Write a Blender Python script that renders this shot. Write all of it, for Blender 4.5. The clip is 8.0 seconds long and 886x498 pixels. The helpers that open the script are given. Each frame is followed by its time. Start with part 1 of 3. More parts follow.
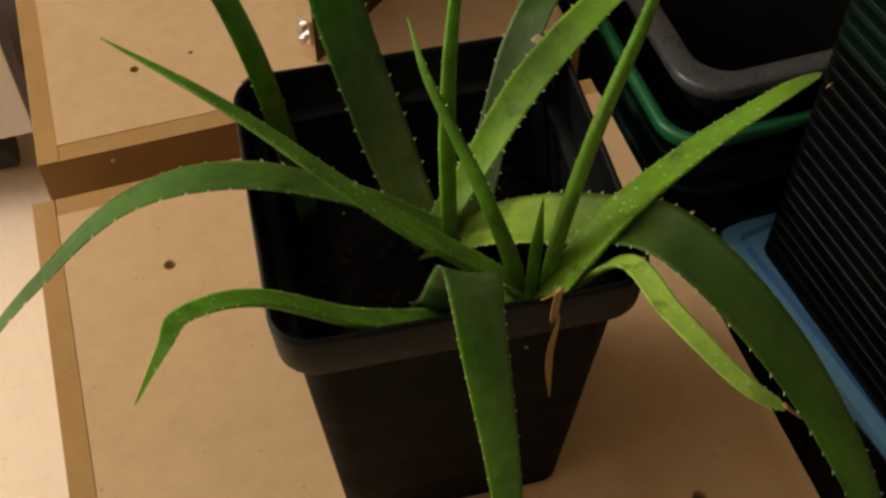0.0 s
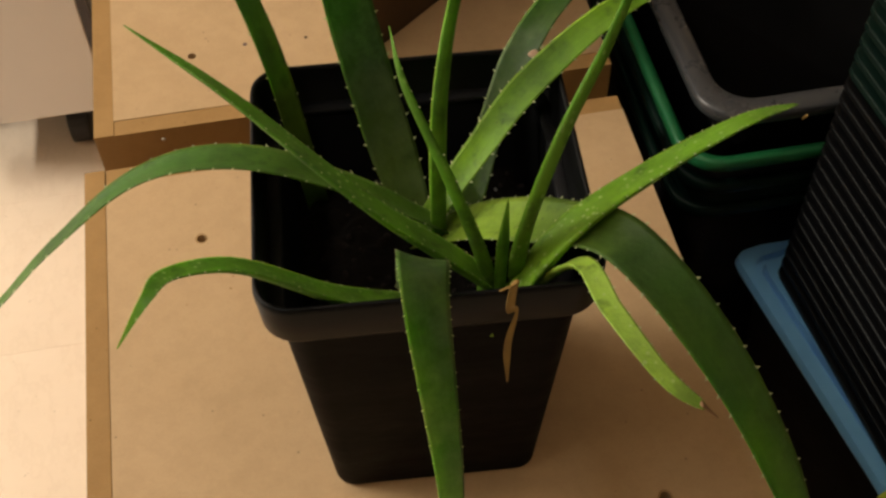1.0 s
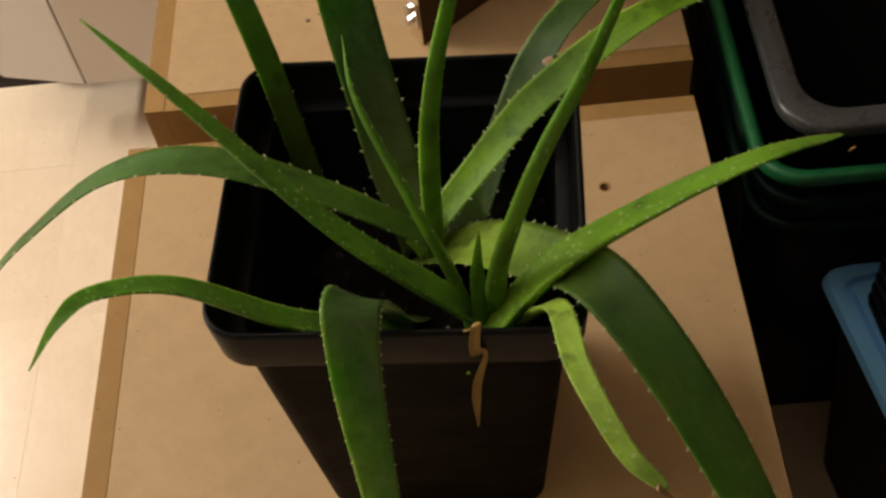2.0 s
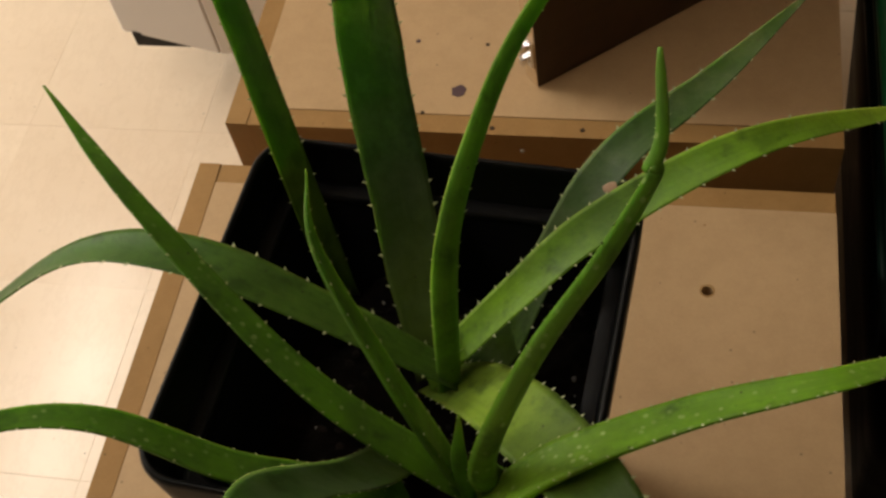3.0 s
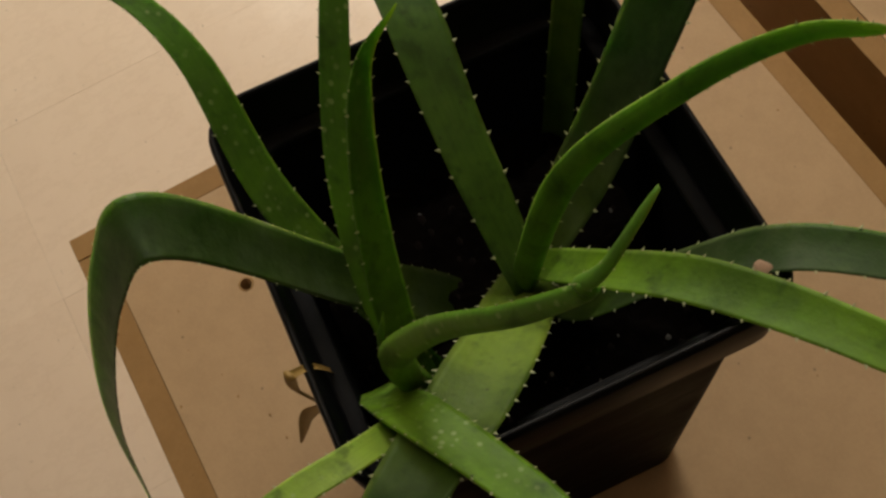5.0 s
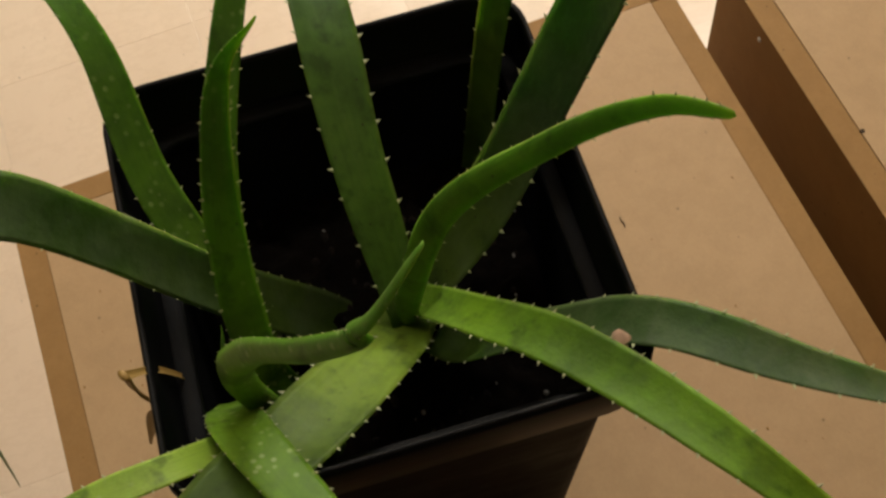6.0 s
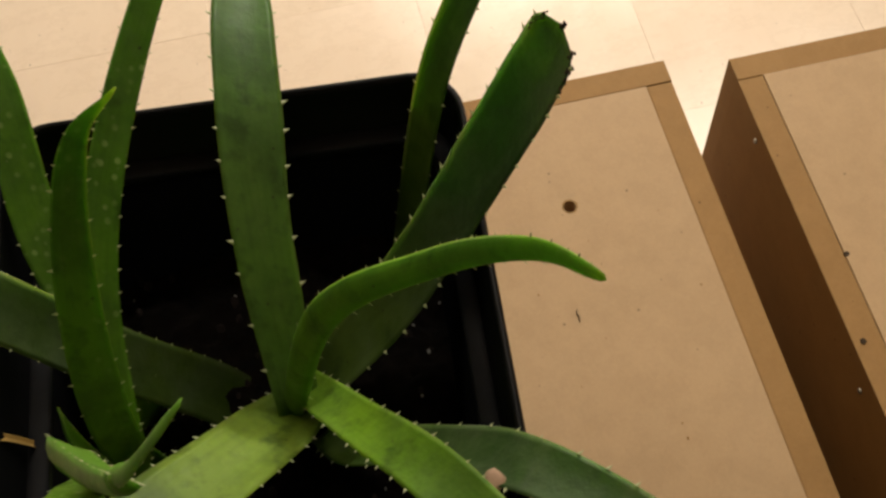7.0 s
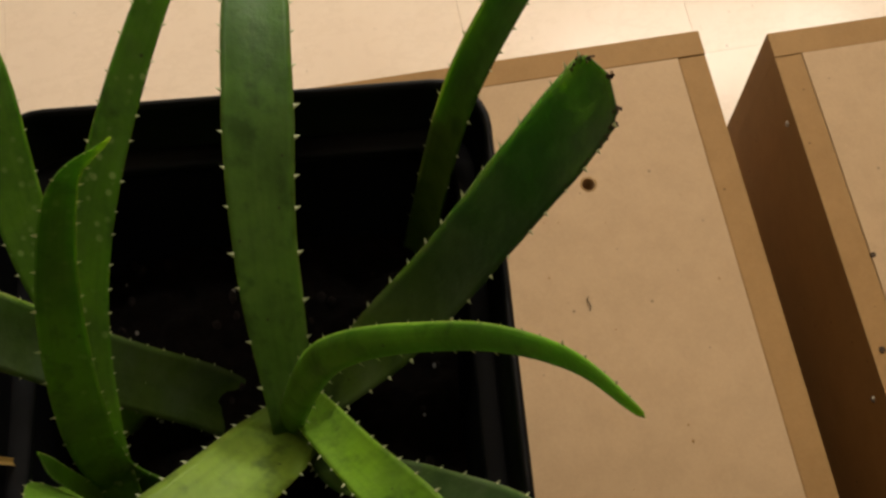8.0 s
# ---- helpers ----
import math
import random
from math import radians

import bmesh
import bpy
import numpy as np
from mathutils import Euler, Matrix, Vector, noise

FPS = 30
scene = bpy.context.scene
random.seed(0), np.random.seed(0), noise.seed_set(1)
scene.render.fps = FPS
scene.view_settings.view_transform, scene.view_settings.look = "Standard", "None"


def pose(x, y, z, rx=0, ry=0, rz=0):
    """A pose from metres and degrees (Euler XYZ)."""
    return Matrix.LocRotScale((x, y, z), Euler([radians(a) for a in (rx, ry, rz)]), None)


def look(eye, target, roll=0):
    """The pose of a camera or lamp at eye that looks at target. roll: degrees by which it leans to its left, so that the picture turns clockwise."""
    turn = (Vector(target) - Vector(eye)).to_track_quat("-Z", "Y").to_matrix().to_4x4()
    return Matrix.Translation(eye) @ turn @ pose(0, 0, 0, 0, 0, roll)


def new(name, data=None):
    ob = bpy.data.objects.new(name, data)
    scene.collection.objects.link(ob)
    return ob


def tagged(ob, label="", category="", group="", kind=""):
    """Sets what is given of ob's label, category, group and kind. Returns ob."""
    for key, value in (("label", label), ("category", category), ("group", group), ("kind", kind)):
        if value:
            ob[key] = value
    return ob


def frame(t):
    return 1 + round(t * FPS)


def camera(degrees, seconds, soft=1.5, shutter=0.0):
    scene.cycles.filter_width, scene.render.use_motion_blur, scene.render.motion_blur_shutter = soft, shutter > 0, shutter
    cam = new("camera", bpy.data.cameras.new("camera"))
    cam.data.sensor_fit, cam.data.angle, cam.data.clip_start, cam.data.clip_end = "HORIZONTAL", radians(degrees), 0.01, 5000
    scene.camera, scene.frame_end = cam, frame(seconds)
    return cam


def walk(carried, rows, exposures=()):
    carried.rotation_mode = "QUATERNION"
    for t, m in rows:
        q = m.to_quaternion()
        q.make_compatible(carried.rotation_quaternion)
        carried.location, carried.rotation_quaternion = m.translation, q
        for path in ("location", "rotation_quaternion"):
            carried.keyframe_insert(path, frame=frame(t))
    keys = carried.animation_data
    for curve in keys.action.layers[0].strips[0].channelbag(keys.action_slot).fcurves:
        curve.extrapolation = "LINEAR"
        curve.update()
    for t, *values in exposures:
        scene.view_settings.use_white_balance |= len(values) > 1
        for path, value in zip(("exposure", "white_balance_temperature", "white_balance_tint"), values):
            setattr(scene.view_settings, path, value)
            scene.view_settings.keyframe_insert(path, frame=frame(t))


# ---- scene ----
cam = camera(41.0, 8.0, soft=2.6, shutter=0.2)
PATH = [
    (0, (0.145, -0.704, 0.762), (0.497, 0.457, -0.827), -0.4),
    (0.4, (0.123, -0.759, 0.796), (0.491, 0.399, -0.793), 2.8),
    (0.5, (0.13, -0.762, 0.799), (0.468, 0.406, -0.789), 1.7),
    (0.8, (0.165, -0.766, 0.807), (0.458, 0.417, -0.778), 1.1),
    (1, (0.196, -0.762, 0.804), (0.406, 0.443, -0.778), -1.2),
    (1.2, (0.227, -0.761, 0.798), (0.374, 0.447, -0.789), -3.0),
    (2.3, (0.33, -0.662, 0.761), (0.154, 0.504, -0.855), -10.1),
    (2.5, (0.345, -0.628, 0.751), (0.094, 0.529, -0.861), -11.3),
    (3, (0.386, -0.557, 0.728), (0.002, 0.533, -0.904), -12.6),
    (3.2, (0.405, -0.537, 0.733), (-0.034, 0.487, -0.928), -12.8),
    (3.5, (0.41, -0.5, 0.759), (-0.214, 0.389, -0.921), -13.6),
    (4, (0.482, -0.458, 0.764), (-0.342, 0.267, -0.908), -15.1),
    (4.2, (0.489, -0.441, 0.744), (-0.371, 0.123, -0.971), -16.7),
    (5.3, (0.495, -0.358, 0.706), (-0.384, -0.146, -1.078), -13.3),
    (5.5, (0.5, -0.348, 0.704), (-0.375, -0.136, -1.082), -12.0),
    (5.8, (0.508, -0.321, 0.689), (-0.359, -0.113, -1.102), -10.0),
    (6, (0.509, -0.31, 0.694), (-0.404, -0.108, -1.074), -9.2),
    (6.5, (0.496, -0.285, 0.685), (-0.471, -0.134, -1.059), -9.0),
    (7, (0.48, -0.245, 0.672), (-0.48, -0.09, -1.075), -4.3),
    (7.4, (0.456, -0.228, 0.662), (-0.47, -0.099, -1.106), -3.4),
    (7.5, (0.451, -0.227, 0.663), (-0.452, -0.094, -1.117), -2.2),
    (8, (0.415, -0.239, 0.668), (-0.373, -0.117, -1.166), -0.9),
]
walk(cam, [(t, look(eye, target, roll)) for t, eye, target, roll in PATH], [(0, 0.08), (0.5, 0.24), (1.2, 0.25), (2.5, -0.13), (3.5, -0.39), (4, -0.70), (5.5, -0.36), (6.5, -0.02), (7.4, -0.02), (8, -0.13)])

# ---- light of the room: ceiling tubes, the strongest beyond the cabinets, plus an added fill ----
FLOOR, CEIL = -0.5, 1.9
world = bpy.data.worlds.new("world")
scene.world = world
world.use_nodes = True
world.node_tree.nodes["Background"].inputs[0].default_value = (1.0, 0.86, 0.70, 1)
world.node_tree.nodes["Background"].inputs[1].default_value = 0.005


def area_lamp(name, m, sx, sy, watts, colour):
    data = bpy.data.lights.new(name, "AREA")
    data.shape, data.size, data.size_y, data.energy, data.color = "RECTANGLE", sx, sy, watts, colour
    ob = new(name, data)
    ob.matrix_world = m
    return ob


TUBE_A, FILL_B, TUBE_C = (-3.0, 0.85), (-0.42, -0.08), (-1.65, 1.05)
area_lamp("room_light", pose(TUBE_A[0], TUBE_A[1], CEIL - 0.075, 0, 0, 0), 0.16, 1.25, 138, (1.0, 0.93, 0.80))
# weak fill lamp added overhead; no tube is known to hang there
area_lamp("room_light", pose(FILL_B[0], FILL_B[1], CEIL - 0.075, 0, 0, 0), 0.16, 1.25, 2.8, (1.0, 0.93, 0.80))
area_lamp("room_light", pose(TUBE_C[0], TUBE_C[1], CEIL - 0.075, 0, 0, 0), 0.16, 1.25, 18, (1.0, 0.93, 0.80))


# ---- materials ----
def nodes_of(name):
    mat = bpy.data.materials.new(name)
    mat.use_nodes = True
    nt = mat.node_tree
    return mat, nt, nt.nodes["Principled BSDF"]


def add(nt, kind, **props):
    n = nt.nodes.new(kind)
    for k, v in props.items():
        setattr(n, k, v)
    return n


def ramp(nt, source, stops):
    r = add(nt, "ShaderNodeValToRGB")
    els = r.color_ramp.elements
    while len(els) < len(stops):
        els.new(0.5)
    for e, (p, c) in zip(els, stops):
        e.position, e.color = p, (*c, 1)
    nt.links.new(source, r.inputs[0])
    return r.outputs[0]


def noise_tex(nt, scale, detail=4, rough=0.6, coord="Object", stretch=None):
    tc = add(nt, "ShaderNodeTexCoord")
    src = tc.outputs[coord]
    if stretch:
        mp = add(nt, "ShaderNodeMapping")
        mp.inputs["Scale"].default_value = stretch
        nt.links.new(src, mp.inputs[0])
        src = mp.outputs[0]
    n = add(nt, "ShaderNodeTexNoise")
    n.inputs["Scale"].default_value, n.inputs["Detail"].default_value, n.inputs["Roughness"].default_value = scale, detail, rough
    nt.links.new(src, n.inputs["Vector"])
    return n.outputs["Fac"]


def mix(nt, fac, a, b, blend="MIX"):
    m = add(nt, "ShaderNodeMix", data_type="RGBA", blend_type=blend)
    for sock, v in ((m.inputs[0], fac), (m.inputs[6], a), (m.inputs[7], b)):
        if hasattr(v, "links"):
            nt.links.new(v, sock)
        elif isinstance(v, tuple):
            sock.default_value = (*v, 1)
        else:
            sock.default_value = v
    return m.outputs[2]


def bump(nt, bsdf, height, strength, dist):
    b = add(nt, "ShaderNodeBump")
    b.inputs["Strength"].default_value, b.inputs["Distance"].default_value = strength, dist
    nt.links.new(height, b.inputs["Height"])
    nt.links.new(b.outputs[0], bsdf.inputs["Normal"])


def mdf(name, light, dark, rough=0.55):
    mat, nt, b = nodes_of(name)
    fine = noise_tex(nt, 420, 3, 0.7)
    broad = noise_tex(nt, 7, 4, 0.6)
    smear = noise_tex(nt, 40, 6, 0.75)
    c = ramp(nt, broad, [(0.3, dark), (0.7, light)])
    c = mix(nt, 0.16, c, ramp(nt, fine, [(0.35, tuple(v * 0.72 for v in dark)), (0.65, light)]))
    c = mix(nt, 0.25, c, ramp(nt, smear, [(0.40, tuple(v * 0.86 for v in dark)), (0.58, light)]))
    # sparse brown fibres and flecks
    vor = add(nt, "ShaderNodeTexVoronoi")
    vor.inputs["Scale"].default_value = 55
    tc = add(nt, "ShaderNodeTexCoord")
    nt.links.new(tc.outputs["Object"], vor.inputs["Vector"])
    fleck = ramp(nt, vor.outputs["Distance"], [(0.0, (1, 1, 1)), (0.035, (1, 1, 1)), (0.06, (0, 0, 0))])
    m = mix(nt, fleck, c, tuple(v * 0.55 for v in dark))
    nt.links.new(m, b.inputs["Base Color"])
    b.inputs["Roughness"].default_value = rough
    b.inputs["Specular IOR Level"].default_value = 0.3
    bump(nt, b, fine, 0.12, 0.0005)
    return mat


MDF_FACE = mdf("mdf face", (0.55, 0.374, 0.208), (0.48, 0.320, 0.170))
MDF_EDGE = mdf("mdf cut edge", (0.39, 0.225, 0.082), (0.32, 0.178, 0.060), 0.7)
# fibreboard darkened for the shade on the upright board's face
MDF_SHADED = mdf("shaded brown board", (0.085, 0.043, 0.019), (0.052, 0.027, 0.012), 0.5)


def plastic(name, colour, rough, scuff=0.3, grain=0.15, spec=0.5):
    mat, nt, b = nodes_of(name)
    n = noise_tex(nt, 60, 5, 0.7)
    s = noise_tex(nt, 9, 5, 0.75, stretch=(1, 1, 3))
    lighter = tuple(min(1, v * 1.5 + 0.012) for v in colour)
    c = mix(nt, ramp(nt, s, [(0.45, (0, 0, 0)), (0.75, (scuff, scuff, scuff))]), colour, lighter)
    nt.links.new(c, b.inputs["Base Color"])
    r = ramp(nt, s, [(0.3, (rough * 0.85,) * 3), (0.7, (min(1, rough * 1.25),) * 3)])
    nt.links.new(r, b.inputs["Roughness"])
    b.inputs["Specular IOR Level"].default_value = spec
    bump(nt, b, n, grain, 0.0004)
    return mat


POT_BLACK = plastic("black pot plastic", (0.0020, 0.0020, 0.0025), 0.42, 0.15, 0.06, 0.15)
POT_MATT = plastic("matt black pot plastic", (0.0013, 0.0013, 0.0017), 0.6, 0.08, 0.1, 0.06)
TRAY_BLACK = plastic("black tray plastic", (0.0020, 0.0020, 0.0024), 0.40, 0.15, 0.1, 0.13)
TRAY_GREY = plastic("shiny charcoal plastic", (0.045, 0.047, 0.052), 0.28)
TRAY_GREEN = plastic("green crate plastic", (0.009, 0.105, 0.034), 0.38)
TRAY_DARKGREEN = plastic("dark green tray plastic", (0.002, 0.010, 0.007), 0.42, spec=0.14)
BLUE = plastic("light blue plastic", (0.20, 0.49, 0.86), 0.38)
LIME = plastic("lime plastic", (0.46, 0.52, 0.04), 0.35)
LEDGE = plastic("scuffed pot plastic", (0.005, 0.005, 0.006), 0.65, 0.8, 0.3, 0.13)
RUBBER = plastic("black rubber", (0.012, 0.012, 0.012), 0.7)


def plain(name, colour, rough, metal=0.0, vary=0.08, scale=12, grain=0.05):
    mat, nt, b = nodes_of(name)
    n = noise_tex(nt, scale, 5, 0.65)
    c = mix(nt, n, tuple(v * (1 - vary) for v in colour), tuple(min(1, v * (1 + vary)) for v in colour))
    nt.links.new(c, b.inputs["Base Color"])
    b.inputs["Roughness"].default_value, b.inputs["Metallic"].default_value = rough, metal
    bump(nt, b, noise_tex(nt, scale * 25, 3), grain, 0.0006)
    return mat


CHROME = plain("chrome", (0.75, 0.75, 0.77), 0.18, 1.0)
SCREW = plain("dull zinc", (0.55, 0.54, 0.52), 0.4, 1.0)
WHITE = plain("white lacquered board", (0.66, 0.64, 0.64), 0.35, 0, 0.03)
# walls and ceiling are unseen; their tones set how much light bounces
WALL = plain("unseen wall", (0.34, 0.30, 0.25), 0.85, 0, 0.04, 3)
CEILING = plain("ceiling paint", (0.74, 0.71, 0.66), 0.9, 0, 0.03, 3)
DARK_GAP = plain("dust in joint", (0.05, 0.03, 0.015), 0.95)
GROUT = plain("dusty tile joint", (0.58, 0.46, 0.34), 0.9)
STAIN = plain("purple ink stain", (0.085, 0.045, 0.055), 0.6, 0, 0.3, 200)
PERLITE = plain("perlite", (0.34, 0.34, 0.32), 0.85, 0, 0.3, 300)
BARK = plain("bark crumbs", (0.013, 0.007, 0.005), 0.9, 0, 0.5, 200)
WITHERED = plain("dark withered edge", (0.055, 0.032, 0.022), 0.85, 0, 0.5, 200, 0.3)
SCARRED = plain("corky scar", (0.42, 0.28, 0.19), 0.8, 0, 0.25, 300)
DRY = plain("dried leaf", (0.38, 0.24, 0.065), 0.6, 0, 0.35, 60, 0.3)
DRY_TIP = plain("brown withered tip", (0.24, 0.13, 0.06), 0.75, 0, 0.4, 150, 0.3)
CARCASS = plain("shade-dark cabinet side", (0.045, 0.038, 0.045), 0.5)
HOUSING = plain("white enamel", (0.7, 0.7, 0.68), 0.4)

GLOW, nt, b = nodes_of("glowing tube diffuser")
b.inputs["Emission Color"].default_value, b.inputs["Emission Strength"].default_value = (1.0, 0.93, 0.80, 1), 8

# cream vinyl tiles: marbled, each tile a little different
TILE, nt, b = nodes_of("cream vinyl tile")
info = add(nt, "ShaderNodeObjectInfo")
soft = noise_tex(nt, 5, 6, 0.7, stretch=(1, 2.2, 1))
c = ramp(nt, soft, [(0.3, (0.70, 0.572, 0.452)), (0.7, (0.77, 0.642, 0.515))])
c = mix(nt, 0.35, c, ramp(nt, info.outputs["Random"], [(0, (0.69, 0.555, 0.42)), (1, (0.77, 0.64, 0.50))]))
scratch = noise_tex(nt, 22, 8, 0.8, stretch=(1, 4, 1))
c = mix(nt, ramp(nt, scratch, [(0.64, (0, 0, 0)), (0.76, (0.25, 0.25, 0.25))]), c, (0.36, 0.24, 0.15))
marks = noise_tex(nt, 38, 3, 0.9, stretch=(2.6, 1, 1))
c = mix(nt, ramp(nt, marks, [(0.70, (0, 0, 0)), (0.735, (0.6, 0.6, 0.6))]), c, (0.20, 0.14, 0.10))
chips = noise_tex(nt, 55, 2, 0.5, stretch=(1, 2.4, 1))
where = noise_tex(nt, 6, 2, 0.5)
cm = add(nt, "ShaderNodeMath", operation="MULTIPLY")
nt.links.new(ramp(nt, chips, [(0.74, (0, 0, 0)), (0.77, (0.8,) * 3)]), cm.inputs[0])
nt.links.new(ramp(nt, where, [(0.48, (0, 0, 0)), (0.58, (1, 1, 1))]), cm.inputs[1])
c = mix(nt, cm.outputs[0], c, (0.10, 0.07, 0.05))
veins = noise_tex(nt, 11, 7, 0.72, stretch=(1, 0.45, 1))
c = mix(nt, ramp(nt, veins, [(0.47, (0, 0, 0)), (0.50, (0.15,) * 3), (0.53, (0, 0, 0))]), c, (0.55, 0.42, 0.30))
nt.links.new(c, b.inputs["Base Color"])
nt.links.new(ramp(nt, soft, [(0.3, (0.17,) * 3), (0.7, (0.27,) * 3)]), b.inputs["Roughness"])
bump(nt, b, noise_tex(nt, 30, 4), 0.10, 0.001)

SOIL, nt, b = nodes_of("peat soil")
n = noise_tex(nt, 160, 6, 0.75)
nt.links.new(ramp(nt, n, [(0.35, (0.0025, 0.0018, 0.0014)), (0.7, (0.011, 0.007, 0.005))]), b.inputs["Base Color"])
b.inputs["Roughness"].default_value = 0.95
b.inputs["Specular IOR Level"].default_value = 0.15
bump(nt, b, n, 0.9, 0.003)

# aloe skin: the object's own colour, pale towards the base, bloom, flecks by the colour's alpha
ALOE, nt, b = nodes_of("aloe skin")
info = add(nt, "ShaderNodeObjectInfo")
along = add(nt, "ShaderNodeAttribute", attribute_name="along")
across = add(nt, "ShaderNodeAttribute", attribute_name="across")
pale = add(nt, "ShaderNodeAttribute", attribute_name="pale")
hue = add(nt, "ShaderNodeHueSaturation")
hue.inputs["Hue"].default_value, hue.inputs["Saturation"].default_value, hue.inputs["Value"].default_value = 0.475, 1.0, 1.9
nt.links.new(info.outputs["Color"], hue.inputs["Color"])
base_fac = ramp(nt, along.outputs["Fac"], [(0.0, (0.9,) * 3), (0.20, (0.8,) * 3), (0.32, (0.45,) * 3), (0.52, (0, 0, 0))])
pf = add(nt, "ShaderNodeMath", operation="MULTIPLY")
nt.links.new(base_fac, pf.inputs[0]), nt.links.new(pale.outputs["Fac"], pf.inputs[1])
c = mix(nt, pf.outputs[0], info.outputs["Color"], mix(nt, 0.75, hue.outputs[0], (0.40, 0.60, 0.055)))
bloom = noise_tex(nt, 42, 7, 0.72)
c = mix(nt, ramp(nt, bloom, [(0.46, (0, 0, 0)), (0.74, (0.18,) * 3)]), c, (0.14, 0.20, 0.07))
streak = noise_tex(nt, 19, 5, 0.65)
c = mix(nt, ramp(nt, streak, [(0.36, (0.55,) * 3), (0.58, (0, 0, 0))]), c, (0.014, 0.040, 0.005))
blotch = noise_tex(nt, 70, 3, 0.6, stretch=(1, 1, 0.6))
c = mix(nt, ramp(nt, blotch, [(0.30, (0.5,) * 3), (0.44, (0, 0, 0))]), c, (0.010, 0.030, 0.004))
c = mix(nt, ramp(nt, blotch, [(0.58, (0, 0, 0)), (0.76, (0.25,) * 3)]), c, (0.12, 0.20, 0.05))
# fine lines that run the length of the leaf
lv = add(nt, "ShaderNodeCombineXYZ")
la = add(nt, "ShaderNodeMath", operation="MULTIPLY")
la.inputs[1].default_value = 3.2
lb = add(nt, "ShaderNodeMath", operation="MULTIPLY")
lb.inputs[1].default_value = 5.0
nt.links.new(across.outputs["Fac"], la.inputs[0]), nt.links.new(along.outputs["Fac"], lb.inputs[0])
nt.links.new(la.outputs[0], lv.inputs[0]), nt.links.new(lb.outputs[0], lv.inputs[1])
nt.links.new(info.outputs["Random"], lv.inputs[2])
ln = add(nt, "ShaderNodeTexNoise")
ln.inputs["Scale"].default_value, ln.inputs["Detail"].default_value = 1.6, 5
nt.links.new(lv.outputs[0], ln.inputs["Vector"])
c = mix(nt, ramp(nt, ln.outputs["Fac"], [(0.32, (0.14,) * 3), (0.50, (0, 0, 0))]), c, (0.020, 0.042, 0.006))
c = mix(nt, ramp(nt, ln.outputs["Fac"], [(0.58, (0, 0, 0)), (0.80, (0.10,) * 3)]), c, (0.20, 0.26, 0.10))
# small pits and dark specks
pv = add(nt, "ShaderNodeTexVoronoi")
pv.inputs["Scale"].default_value = 85
ptc = add(nt, "ShaderNodeTexCoord")
nt.links.new(ptc.outputs["Object"], pv.inputs["Vector"])
c = mix(nt, ramp(nt, pv.outputs["Distance"], [(0.03, (0.8,) * 3), (0.07, (0, 0, 0))]), c, (0.03, 0.03, 0.012))
tc = add(nt, "ShaderNodeTexCoord")
mp = add(nt, "ShaderNodeMapping")
mp.inputs["Scale"].default_value = (1, 1, 0.7)
nt.links.new(tc.outputs["Object"], mp.inputs[0])
vor = add(nt, "ShaderNodeTexVoronoi")
vor.inputs["Scale"].default_value = 210
nt.links.new(mp.outputs[0], vor.inputs["Vector"])
spots = ramp(nt, vor.outputs["Distance"], [(0.16, (0.9,) * 3), (0.30, (0, 0, 0))])
patch = ramp(nt, noise_tex(nt, 60, 2), [(0.42, (0, 0, 0)), (0.6, (1, 1, 1))])
m1 = add(nt, "ShaderNodeMath", operation="MULTIPLY")
m2 = add(nt, "ShaderNodeMath", operation="MULTIPLY")
nt.links.new(spots, m1.inputs[0]), nt.links.new(patch, m1.inputs[1])
nt.links.new(m1.outputs[0], m2.inputs[0]), nt.links.new(info.outputs["Alpha"], m2.inputs[1])
c = mix(nt, m2.outputs[0], c, (0.38, 0.50, 0.20))
mot = add(nt, "ShaderNodeAttribute", attribute_name="mottle")
grey = ramp(nt, noise_tex(nt, 34, 6, 0.68), [(0.44, (0, 0, 0)), (0.66, (0.75,) * 3)])
m3 = add(nt, "ShaderNodeMath", operation="MULTIPLY")
nt.links.new(grey, m3.inputs[0]), nt.links.new(mot.outputs["Fac"], m3.inputs[1])
c = mix(nt, m3.outputs[0], c, (0.095, 0.135, 0.070))
nt.links.new(c, b.inputs["Base Color"])
nt.links.new(ramp(nt, bloom, [(0.3, (0.42,) * 3), (0.7, (0.6,) * 3)]), b.inputs["Roughness"])
b.inputs["Specular IOR Level"].default_value = 0.26
b.inputs["Subsurface Weight"].default_value = 0.3
b.inputs["Subsurface Radius"].default_value = (0.005, 0.008, 0.002)
b.inputs["Subsurface Scale"].default_value = 1.0
bump(nt, b, noise_tex(nt, 75, 6, 0.68), 0.5, 0.0016)

TOOTH = plain("pale leaf tooth", (0.42, 0.47, 0.25), 0.5, 0, 0.2, 100)


# ---- mesh helpers ----
def link(name, bm, mat, parent=None, label="", smooth=False, bevel=0.0):
    bmesh.ops.recalc_face_normals(bm, faces=bm.faces)
    if bevel:
        sharp = [e for e in bm.edges if len(e.link_faces) == 2 and e.calc_face_angle(0) > 0.9]
        bmesh.ops.bevel(bm, geom=sharp, offset=bevel, segments=2, affect="EDGES", profile=0.6)
    me = bpy.data.meshes.new(name)
    for f in bm.faces:
        f.smooth = smooth
    bm.to_mesh(me)
    bm.free()
    me.materials.append(mat)
    ob = new(name, me)
    ob.parent = parent
    if label:
        ob["label"] = label
    return ob


part = link


def empty(name, x=0, y=0, z=0, rz=0):
    ob = new(name)
    ob.matrix_world = pose(x, y, z, 0, 0, rz)
    ob.empty_display_size = 0.05
    return ob


